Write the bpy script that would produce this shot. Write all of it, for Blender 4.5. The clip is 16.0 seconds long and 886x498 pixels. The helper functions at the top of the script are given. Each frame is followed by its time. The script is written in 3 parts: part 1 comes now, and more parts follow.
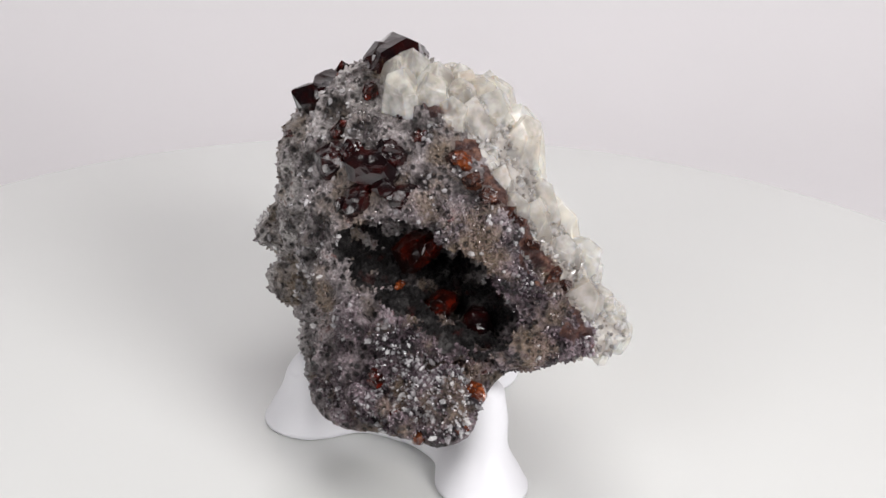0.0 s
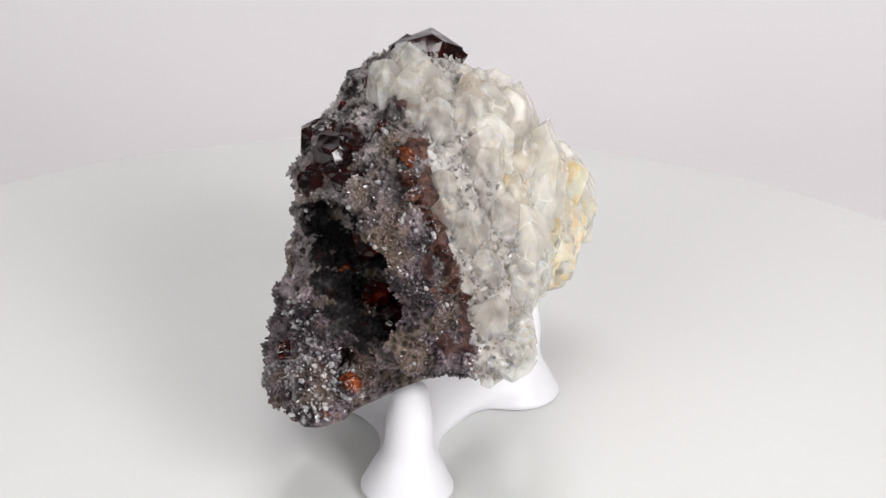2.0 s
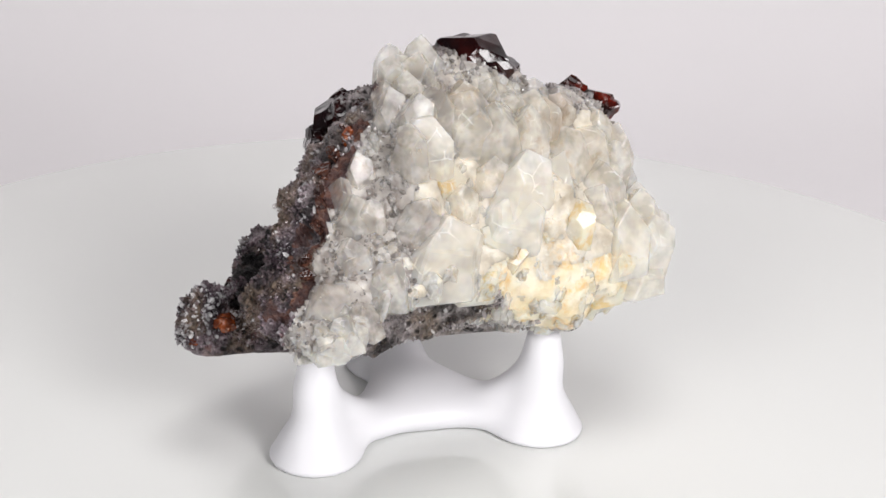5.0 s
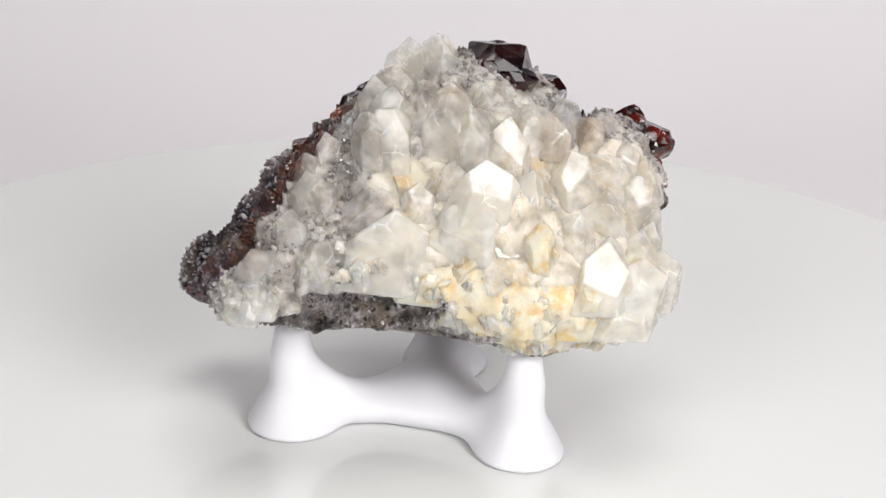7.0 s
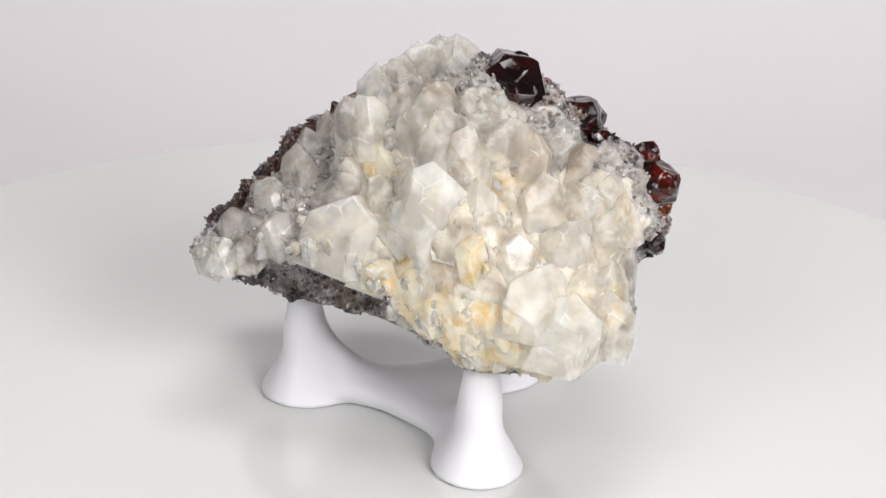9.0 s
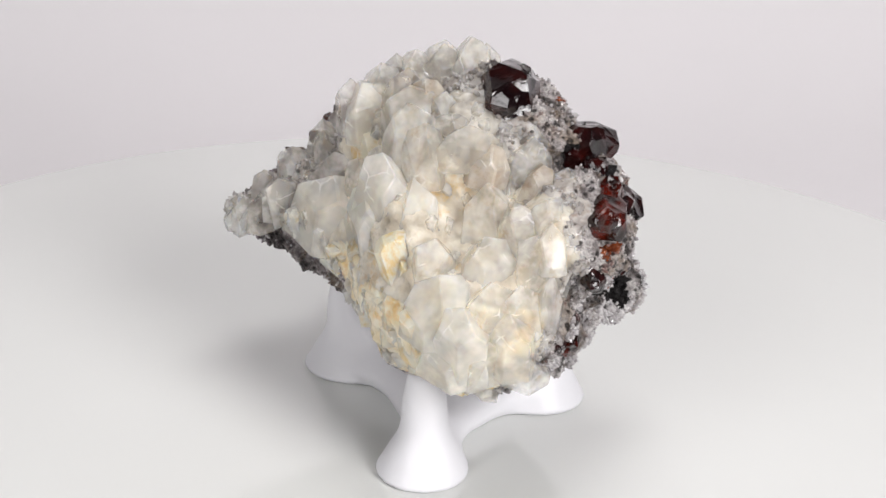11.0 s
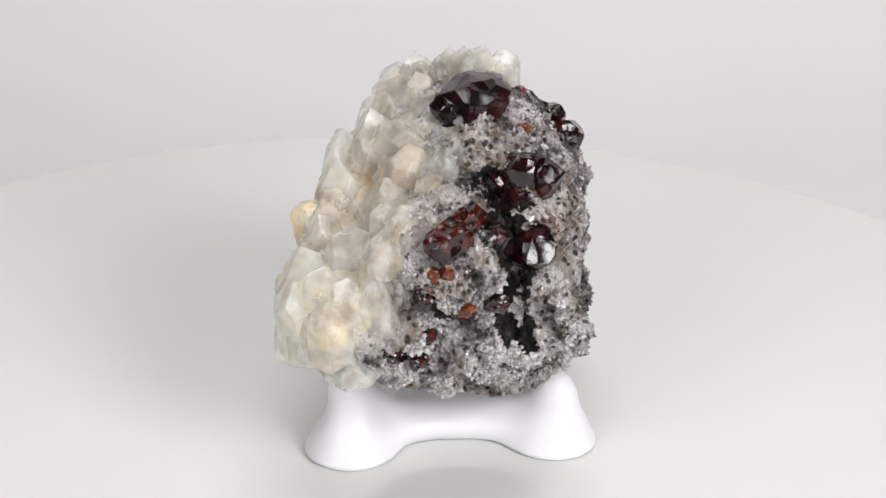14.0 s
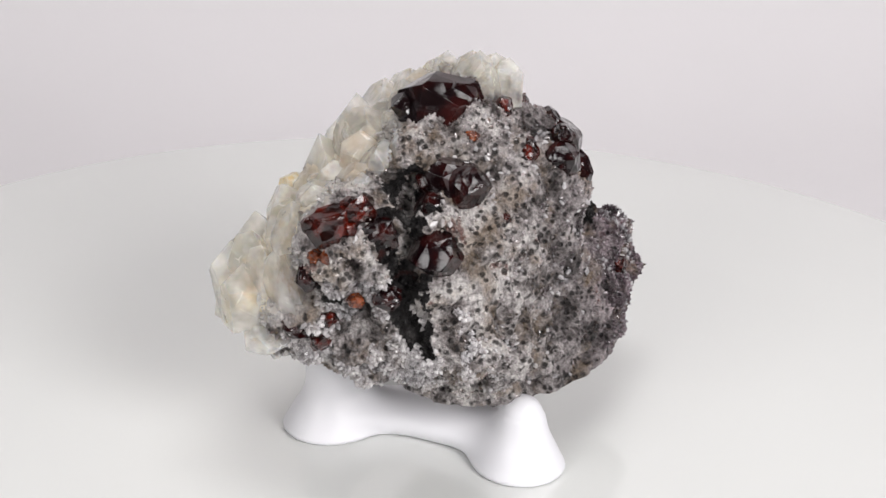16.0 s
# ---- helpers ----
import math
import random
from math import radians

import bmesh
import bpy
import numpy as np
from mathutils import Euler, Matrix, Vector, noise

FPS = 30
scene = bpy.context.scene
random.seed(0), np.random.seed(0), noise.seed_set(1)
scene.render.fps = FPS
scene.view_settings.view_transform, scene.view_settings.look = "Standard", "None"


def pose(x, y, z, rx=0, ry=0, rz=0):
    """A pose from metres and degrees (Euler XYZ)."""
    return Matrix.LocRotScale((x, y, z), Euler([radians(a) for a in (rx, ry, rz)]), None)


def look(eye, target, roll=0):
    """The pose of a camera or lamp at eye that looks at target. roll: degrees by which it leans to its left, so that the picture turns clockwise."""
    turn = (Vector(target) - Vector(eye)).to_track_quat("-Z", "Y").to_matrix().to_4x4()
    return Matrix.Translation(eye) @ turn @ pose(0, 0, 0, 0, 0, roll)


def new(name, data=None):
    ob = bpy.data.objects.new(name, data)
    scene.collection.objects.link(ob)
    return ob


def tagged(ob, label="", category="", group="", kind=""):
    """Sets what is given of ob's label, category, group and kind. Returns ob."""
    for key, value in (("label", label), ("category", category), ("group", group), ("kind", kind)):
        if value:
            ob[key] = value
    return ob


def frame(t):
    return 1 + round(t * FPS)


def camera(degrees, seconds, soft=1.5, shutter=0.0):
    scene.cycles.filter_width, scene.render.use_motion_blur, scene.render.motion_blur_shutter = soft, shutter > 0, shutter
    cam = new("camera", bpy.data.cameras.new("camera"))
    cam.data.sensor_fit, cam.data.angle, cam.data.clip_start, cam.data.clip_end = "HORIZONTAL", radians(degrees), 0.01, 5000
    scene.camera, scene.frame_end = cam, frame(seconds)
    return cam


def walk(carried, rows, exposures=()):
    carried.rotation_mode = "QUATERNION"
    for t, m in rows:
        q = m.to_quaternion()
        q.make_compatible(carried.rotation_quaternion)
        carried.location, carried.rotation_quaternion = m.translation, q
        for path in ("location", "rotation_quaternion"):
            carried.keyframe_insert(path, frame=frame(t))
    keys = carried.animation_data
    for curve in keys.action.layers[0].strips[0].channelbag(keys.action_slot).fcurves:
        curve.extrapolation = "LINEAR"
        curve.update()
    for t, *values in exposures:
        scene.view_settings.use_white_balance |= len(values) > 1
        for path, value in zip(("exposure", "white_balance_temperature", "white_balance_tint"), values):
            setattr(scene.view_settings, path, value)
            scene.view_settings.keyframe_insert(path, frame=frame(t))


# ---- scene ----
# ---- camera ----
SPIN = -14.544          # degrees a second of the turntable
cam = camera(24.74, 16.0, soft=1.55)
VIEW = Matrix(((0.99925, -0.03869, -0.00212, 0.0), (0.01389, 0.40894, -0.91246, -0.35), (0.03617, 0.91174, 0.40917, 0.1935), (0, 0, 0, 1)))
walk(cam, [(0.0, VIEW), (16.0, VIEW)], exposures=[(0.0, 0.0), (16.0, 0.0)])

# ---- light: soft panels over a white sweep in a dim room ----
world = bpy.data.worlds.new("room_air")
scene.world = world
world.use_nodes = True
world.node_tree.nodes["Background"].inputs[0].default_value = (0.95, 0.95, 1.0, 1)
world.node_tree.nodes["Background"].inputs[1].default_value = 0.12


def panel(name, eye, target, width, height, watts, colour):
    data = bpy.data.lights.new(name, "AREA")
    data.shape, data.size, data.size_y, data.energy, data.color = "RECTANGLE", width, height, watts, colour
    ob = new(name, data)
    ob.matrix_world = look(eye, target)
    return ob


panel("ceiling_panel", (0.02, -0.06, 0.62), (0, 0.0, 0), 0.30, 0.22, 1.3, (1.0, 0.98, 0.985))
panel("front_panel_east", (0.40, -0.52, 0.40), (0, 0, 0.03), 0.30, 0.34, 4.65, (1.0, 0.98, 0.985))
panel("front_panel_west", (-0.36, -0.56, 0.40), (0, 0, 0.03), 0.34, 0.40, 1.95, (1.0, 0.98, 0.985))


# ---- materials ----
def material(name):
    m = bpy.data.materials.new(name)
    m.use_nodes = True
    t = m.node_tree
    return m, t, t.nodes["Principled BSDF"]


def node(t, kind, **values):
    n = t.nodes.new(kind)
    for key, value in values.items():
        if key in n.inputs:
            n.inputs[key].default_value = value
    return n


def coords(t, scale=1.0):
    c = t.nodes.new("ShaderNodeTexCoord")
    m = node(t, "ShaderNodeMapping", Scale=(scale, scale, scale))
    t.links.new(c.outputs["Object"], m.inputs["Vector"])
    return m.outputs["Vector"]


def noise_of(t, vector, scale, detail=4.0, rough=0.6):
    n = node(t, "ShaderNodeTexNoise", Scale=scale, Detail=detail, Roughness=rough)
    t.links.new(vector, n.inputs["Vector"])
    return n.outputs["Fac"]


def ramp(t, fac, stops):
    r = t.nodes.new("ShaderNodeValToRGB")
    e = r.color_ramp.elements
    while len(e) < len(stops):
        e.new(0.5)
    for k, (at, colour) in enumerate(stops):
        e[k].position = at
        e[k].color = (*colour, 1) if len(colour) == 3 else colour
    t.links.new(fac, r.inputs["Fac"])
    return r.outputs["Color"]


def mixed(t, fac, a, b, how="MIX"):
    n = t.nodes.new("ShaderNodeMix")
    n.data_type, n.blend_type = "RGBA", how
    for slot, value in ((0, fac), (6, a), (7, b)):
        if isinstance(value, (int, float)):
            n.inputs[slot].default_value = value
        elif isinstance(value, tuple):
            n.inputs[slot].default_value = (*value, 1)
        else:
            t.links.new(value, n.inputs[slot])
    return n.outputs[2]


def bumped(t, shader, height, strength, distance):
    b = node(t, "ShaderNodeBump", Strength=strength, Distance=distance)
    t.links.new(height, b.inputs["Height"])
    t.links.new(b.outputs["Normal"], shader.inputs["Normal"])


def plastic(name, colour, rough, grain, depth, coat=0.0):
    m, t, s = material(name)
    v = coords(t)
    f = noise_of(t, v, grain, 5)
    g = noise_of(t, v, grain * 0.02, 3)
    t.links.new(mixed(t, g, tuple(c * 0.97 for c in colour), colour), s.inputs["Base Color"])
    t.links.new(ramp(t, f, [(0.3, (rough * 0.8,) * 3), (0.7, (rough * 1.2,) * 3)]), s.inputs["Roughness"])
    s.inputs["Coat Weight"].default_value = coat
    bumped(t, s, f, 0.15, depth)
    return m


def stone_tone(t, v):
    """Dark grey, lilac and brown crust: broad zones, rusty stains and a medium mottling."""
    place = t.nodes.new("ShaderNodeSeparateXYZ")
    t.links.new(v, place.inputs[0])
    across = node(t, "ShaderNodeMapRange", **{"From Min": -36.0, "From Max": 8.0})
    t.links.new(place.outputs["Y"], across.inputs["Value"])
    broad, mid = noise_of(t, v, 0.1, 5), noise_of(t, v, 0.15, 7, 0.72)
    front = ramp(t, mid, [(0.43, (0.01, 0.006, 0.008)), (0.5, (0.048, 0.033, 0.037)), (0.56, (0.135, 0.103, 0.113)), (0.65, (0.34, 0.285, 0.31))])
    rear = ramp(t, mid, [(0.39, (0.03, 0.024, 0.021)), (0.445, (0.145, 0.127, 0.122)), (0.52, (0.37, 0.342, 0.335)), (0.63, (0.64, 0.62, 0.59))])
    tone = mixed(t, across.outputs[0], front, rear)
    tone = mixed(t, ramp(t, broad, [(0.5, (0, 0, 0)), (0.62, (0.6,) * 3)]), tone, (0.2, 0.145, 0.095))
    rust = ramp(t, noise_of(t, v, 0.15, 6, 0.7), [(0.6, (0, 0, 0)), (0.66, (0.85,) * 3)])
    return mixed(t, rust, tone, (0.09, 0.022, 0.014))


def matrix_stone():
    """The crust itself, with pores: bumped, and their inner shade painted into the colour."""
    m, t, s = material("druzy_matrix")
    v = coords(t, 1000.0)
    fine = noise_of(t, v, 1.6, 6, 0.7)
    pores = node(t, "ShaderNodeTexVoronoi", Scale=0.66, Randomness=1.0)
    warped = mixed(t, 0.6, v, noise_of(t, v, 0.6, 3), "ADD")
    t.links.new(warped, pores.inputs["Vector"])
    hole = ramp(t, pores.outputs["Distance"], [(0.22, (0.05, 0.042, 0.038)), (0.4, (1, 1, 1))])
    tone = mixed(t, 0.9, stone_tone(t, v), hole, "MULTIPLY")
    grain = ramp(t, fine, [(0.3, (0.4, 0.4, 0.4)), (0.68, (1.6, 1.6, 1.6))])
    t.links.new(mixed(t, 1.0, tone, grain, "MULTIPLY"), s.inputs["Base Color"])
    t.links.new(ramp(t, fine, [(0.35, (0.6,) * 3), (0.65, (0.25,) * 3)]), s.inputs["Roughness"])
    bumped(t, s, mixed(t, 0.4, hole, fine), 1.0, 0.0011)
    return m


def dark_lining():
    """Dark resinous druse that lines the hollows, blackened further by shade put into its colour."""
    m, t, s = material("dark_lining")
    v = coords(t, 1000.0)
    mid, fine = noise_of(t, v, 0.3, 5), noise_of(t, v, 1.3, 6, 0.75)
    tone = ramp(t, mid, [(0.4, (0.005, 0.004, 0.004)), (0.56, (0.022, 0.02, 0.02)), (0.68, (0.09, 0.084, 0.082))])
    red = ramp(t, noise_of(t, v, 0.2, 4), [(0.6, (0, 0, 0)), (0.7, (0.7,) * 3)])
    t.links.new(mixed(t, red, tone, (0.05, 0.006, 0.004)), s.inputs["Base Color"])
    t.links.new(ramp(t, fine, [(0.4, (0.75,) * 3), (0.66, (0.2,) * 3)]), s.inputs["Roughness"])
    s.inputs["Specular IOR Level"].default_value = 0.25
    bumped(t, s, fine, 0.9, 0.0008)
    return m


def seam_stone():
    """Rust-brown, flaky seam between the matrix and the calcite."""
    m, t, s = material("rusty_seam_stone")
    v = coords(t, 1000.0)
    mid, fine = noise_of(t, v, 0.35, 6, 0.7), noise_of(t, v, 1.5, 6, 0.7)
    t.links.new(ramp(t, mid, [(0.4, (0.025, 0.009, 0.009)), (0.52, (0.07, 0.028, 0.022)), (0.62, (0.17, 0.078, 0.05)), (0.72, (0.42, 0.32, 0.27))]), s.inputs["Base Color"])
    t.links.new(ramp(t, fine, [(0.4, (0.6,) * 3), (0.62, (0.2,) * 3)]), s.inputs["Roughness"])
    bumped(t, s, mixed(t, 0.5, mid, fine), 0.8, 0.0009)
    return m


def drusy_points(name, stops, gain, through_light):
    """Tiny crystal points that take on the crust's colour, each a little lighter or darker."""
    m, t, s = material(name)
    geo = t.nodes.new("ShaderNodeNewGeometry")
    one = ramp(t, geo.outputs["Random Per Island"], stops)
    tone = stone_tone(t, coords(t, 1000.0))
    t.links.new(mixed(t, 0.45 * gain, mixed(t, 1.0, tone, (1.7, 1.68, 1.7), "MULTIPLY"), one), s.inputs["Base Color"])
    s.inputs["Roughness"].default_value = 0.1
    s.inputs["Transmission Weight"].default_value = through_light
    return m


def calcite(name, base, tint, stain, clear, scale=4.5, glass=0.0, rough=0.2, stained=0.56):
    """Glassy to milky crystal: veils, faint fractures, an uneven stain, and part of the light going straight through."""
    m, t, s = material(name)
    v = coords(t, scale)
    info = t.nodes.new("ShaderNodeObjectInfo")
    moved = t.nodes.new("ShaderNodeVectorMath")
    far = t.nodes.new("ShaderNodeMath")
    far.operation = "MULTIPLY"
    far.inputs[1].default_value = 90.0
    t.links.new(info.outputs["Random"], far.inputs[0])
    t.links.new(v, moved.inputs[0])
    t.links.new(far.outputs[0], moved.inputs[1])
    v = moved.outputs[0]
    veil, fine = noise_of(t, v, 0.22, 3, 0.55), noise_of(t, v, 1.6, 5)
    tone = ramp(t, veil, [(0.36, base), (0.6, tint)])
    tone = mixed(t, ramp(t, noise_of(t, v, 0.17, 6, 0.75), [(stained, (0, 0, 0)), (stained + 0.12, (0.7,) * 3)]), tone, stain)
    one = ramp(t, info.outputs["Random"], [(0.0, (0.86, 0.845, 0.82)), (0.5, (0.97, 0.96, 0.94)), (1.0, (1, 1, 0.99))])
    tone = mixed(t, 1.0, tone, one, "MULTIPLY")
    cracks = node(t, "ShaderNodeTexVoronoi", Scale=0.3, Randomness=1.0)
    cracks.feature = "DISTANCE_TO_EDGE"
    t.links.new(mixed(t, 0.9, v, noise_of(t, v, 0.45, 4), "ADD"), cracks.inputs["Vector"])
    thin = ramp(t, cracks.outputs["Distance"], [(0.0, (0.8,) * 3), (0.04, (0, 0, 0))])
    flaw = mixed(t, 1.0, thin, ramp(t, noise_of(t, v, 0.22, 3), [(0.56, (0, 0, 0)), (0.66, (1, 1, 1))]), "MULTIPLY")
    t.links.new(mixed(t, flaw, tone, (0.97, 0.96, 0.93)), s.inputs["Base Color"])
    frost = ramp(t, noise_of(t, v, 0.25, 3), [(0.45, (rough * 0.2,) * 3), (0.6, (rough,) * 3)])
    t.links.new(frost, s.inputs["Roughness"])
    s.inputs["IOR"].default_value = 1.55
    s.inputs["Subsurface Weight"].default_value = 0.85
    s.inputs["Subsurface Radius"].default_value = (1.0, 0.9, 0.75)
    s.inputs["Subsurface Scale"].default_value = 0.003
    s.inputs["Transmission Weight"].default_value = glass
    bumped(t, s, mixed(t, 0.4, flaw, mixed(t, 0.3, veil, fine)), 0.22 if scale < 10 else 0.7, 0.0007 if scale < 10 else 0.0016)
    see = t.nodes.new("ShaderNodeBsdfTransparent")
    see.inputs[0].default_value = (0.99, 0.985, 0.965, 1)
    both = t.nodes.new("ShaderNodeMixShader")
    patchy = ramp(t, noise_of(t, v, 0.2, 3, 0.55), [(0.42, (clear,) * 3), (0.64, (clear * 0.35,) * 3)])
    t.links.new(mixed(t, flaw, patchy, (clear * 0.15,) * 3), both.inputs[0])
    t.links.new(s.outputs[0], both.inputs[1])
    t.links.new(see.outputs[0], both.inputs[2])
    t.links.new(both.outputs[0], t.nodes["Material Output"].inputs["Surface"])
    return m


def sphalerite(name, dark, glow, through_light):
    """Resinous dark crystal with red depths and faint growth lines."""
    m, t, s = material(name)
    v = coords(t, 4.5)
    patch, fine = noise_of(t, v, 0.22, 4), noise_of(t, v, 1.4, 5)
    t.links.new(ramp(t, patch, [(0.45, dark), (0.68, glow)]), s.inputs["Base Color"])
    t.links.new(ramp(t, fine, [(0.45, (0.03,) * 3), (0.8, (0.2,) * 3)]), s.inputs["Roughness"])
    s.inputs["IOR"].default_value = 1.62
    s.inputs["Transmission Weight"].default_value = through_light
    steps = node(t, "ShaderNodeTexVoronoi", Scale=0.42, Randomness=1.0)
    t.links.new(v, steps.inputs["Vector"])
    bumped(t, s, mixed(t, 0.12, steps.outputs["Distance"], fine), 0.45, 0.0012)
    return m


ROOM = plastic("grey_room", (0.07, 0.07, 0.072), 0.8, 60, 0.001)
PAPER = plastic("tent_paper", (0.86, 0.834, 0.848), 0.7, 900, 0.0002)
ACRYLIC = plastic("white_acrylic", (0.80, 0.81, 0.79), 0.14, 700, 0.00002, 0.55)
STAND_WHITE = plastic("white_resin", (0.92, 0.915, 0.95), 0.4, 1500, 0.00003)
MATRIX = matrix_stone()
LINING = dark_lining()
SEAM = seam_stone()
FROST = drusy_points("lilac_points", [(0.0, (0.05, 0.034, 0.042)), (0.5, (0.13, 0.1, 0.118)), (0.85, (0.19, 0.155, 0.178)), (1.0, (0.42, 0.38, 0.41))], 0.8, 0.08)
SNOW = drusy_points("white_points", [(0.0, (0.2, 0.19, 0.2)), (0.4, (0.42, 0.41, 0.42)), (0.8, (0.66, 0.65, 0.66)), (1.0, (0.86, 0.85, 0.85))], 1.5, 0.12)
SMOKE = drusy_points("smoky_points", [(0.0, (0.2, 0.185, 0.17)), (0.6, (0.4, 0.38, 0.36)), (1.0, (0.7, 0.68, 0.66))], 1.8, 0.2)
SUGAR = drusy_points("grey_sugar", [(0.0, (0.03, 0.022, 0.018)), (0.55, (0.1, 0.08, 0.068)), (0.9, (0.22, 0.195, 0.17)), (1.0, (0.45, 0.42, 0.39))], 0.7, 0.06)
CLEAR = calcite("clear_calcite", (0.8, 0.775, 0.735), (0.93, 0.91, 0.87), (0.6, 0.46, 0.3), 0.76, glass=0.25)
STAINED = calcite("stained_calcite", (0.66, 0.56, 0.46), (0.84, 0.78, 0.7), (0.4, 0.26, 0.15), 0.5, glass=0.15)
MILKY = calcite("milky_calcite", (0.875, 0.845, 0.775), (0.945, 0.925, 0.88), (0.88, 0.74, 0.48), 0.58, glass=0.14, stained=0.6)
YELLOW = calcite("cream_calcite", (0.94, 0.865, 0.67), (0.97, 0.93, 0.82), (0.88, 0.54, 0.15), 0.38, glass=0.08, stained=0.5)
SMOKY = calcite("smoky_calcite", (0.7, 0.66, 0.635), (0.87, 0.845, 0.815), (0.42, 0.3, 0.2), 0.76, glass=0.25)
# crusts: darker than their crystals, with the shade of the gaps in the colour
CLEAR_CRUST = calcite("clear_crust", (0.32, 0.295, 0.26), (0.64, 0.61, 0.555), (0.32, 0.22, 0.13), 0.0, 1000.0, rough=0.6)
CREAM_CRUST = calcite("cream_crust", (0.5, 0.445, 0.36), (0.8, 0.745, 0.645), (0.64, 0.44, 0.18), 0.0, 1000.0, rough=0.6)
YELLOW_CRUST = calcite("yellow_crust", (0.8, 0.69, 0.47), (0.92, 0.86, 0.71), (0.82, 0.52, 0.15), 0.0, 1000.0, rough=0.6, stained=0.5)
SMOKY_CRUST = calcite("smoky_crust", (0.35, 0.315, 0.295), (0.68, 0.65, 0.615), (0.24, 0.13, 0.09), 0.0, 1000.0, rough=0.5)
GARNET = sphalerite("dark_red_sphalerite", (0.006, 0.002, 0.0025), (0.035, 0.004, 0.003), 0.0)
RUBY = sphalerite("glowing_red_sphalerite", (0.01, 0.002, 0.0015), (0.13, 0.01, 0.004), 0.05)
AMBER = sphalerite("amber_sphalerite", (0.09, 0.018, 0.006), (0.36, 0.085, 0.02), 0.1)
RUST = sphalerite("rusty_seam", (0.03, 0.011, 0.009), (0.13, 0.05, 0.03), 0.0)


# ---- helpers for shapes ----
def part(name, bm, mat, parent=None, label=""):
    """One mesh object from a bmesh, a mesh or (points, faces), under a thing or a part."""
    if isinstance(bm, bpy.types.Mesh):
        me = bm
    else:
        me = bpy.data.meshes.new(name)
        if isinstance(bm, bmesh.types.BMesh):
            bm.to_mesh(me)
            bm.free()
        else:
            me.from_pydata(bm[0], [], bm[1])
        if mat:
            me.materials.append(mat)
    ob = new(name, me)
    if parent:
        ob.parent = parent
    if label:
        ob["label"] = label
    return ob


def smooth(ob, on=True):
    ob.data.polygons.foreach_set("use_smooth", [on] * len(ob.data.polygons))
    return ob


def pieces(points, faces, groups, parent, shift, normals):
    """Parts of one skin: groups of (name, chosen faces, material, label), with the whole skin's normals."""
    for name, chosen, mat, label in groups:
        f = faces[chosen]
        used, back = np.unique(f, return_inverse=True)
        ob = part(name, ((points[used] * 0.001 - np.array(shift)).tolist(), back.reshape(f.shape).tolist()), mat, parent, label)
        if normals is not None:
            smooth(ob)
        elif "crust" in name:
            smooth(ob)
        if normals is not None:
            ob.data.normals_split_custom_set_from_vertices(normals[used].tolist())


def skin(depth, low, high, step):
    """The surface depth(p) = 0 as points and quads (surface nets on a regular grid)."""
    axes = [np.arange(a, b + step, step) for a, b in zip(low, high)]
    size = tuple(len(a) for a in axes)
    grid = np.stack(np.meshgrid(*axes, indexing="ij"), -1).reshape(-1, 3)
    v = np.concatenate([depth(grid[k:k + 200000]) for k in range(0, len(grid), 200000)]).reshape(size)
    full = v > 0
    cell = tuple(s - 1 for s in size)
    corner = [(i, j, k) for i in (0, 1) for j in (0, 1) for k in (0, 1)]
    cut = lambda a, c: a[c[0]:c[0] + cell[0], c[1]:c[1] + cell[1], c[2]:c[2] + cell[2]]
    count = sum(cut(full, c).astype(int) for c in corner)
    where = np.argwhere((count > 0) & (count < 8))
    number = np.full(cell, -1)
    number[tuple(where.T)] = np.arange(len(where))
    total, weight = np.zeros((len(where), 3)), np.zeros(len(where))
    for a in corner:
        for b in corner:
            if sum(b) - sum(a) == 1 and all(q >= p for p, q in zip(a, b)):
                va, vb = v[tuple((where + a).T)], v[tuple((where + b).T)]
                hit = (va > 0) != (vb > 0)
                f = np.where(hit, va / np.where(hit, va - vb, 1), 0)
                total += hit[:, None] * (np.array(a) + f[:, None] * (np.array(b) - np.array(a)))
                weight += hit
    points = (where + total / weight[:, None]) * step + np.array(low)
    faces = []
    for ax in range(3):
        u, w = (ax + 1) % 3, (ax + 2) % 3
        lo = [slice(None)] * 3
        hi = [slice(None)] * 3
        lo[ax], hi[ax] = slice(0, -1), slice(1, None)
        edge = np.argwhere(full[tuple(lo)] != full[tuple(hi)])
        edge = edge[(edge[:, u] > 0) & (edge[:, w] > 0) & (edge[:, u] < cell[u]) & (edge[:, w] < cell[w])]
        eu, ew = np.eye(3, dtype=int)[u], np.eye(3, dtype=int)[w]
        ring = [number[tuple((edge - o).T)] for o in (eu + ew, ew, 0 * eu, eu)]
        quad = np.stack(ring, 1)
        flip = ~full[tuple(edge.T)]
        quad[flip] = quad[flip][:, ::-1]
        faces.append(quad)
    return points, np.concatenate(faces)


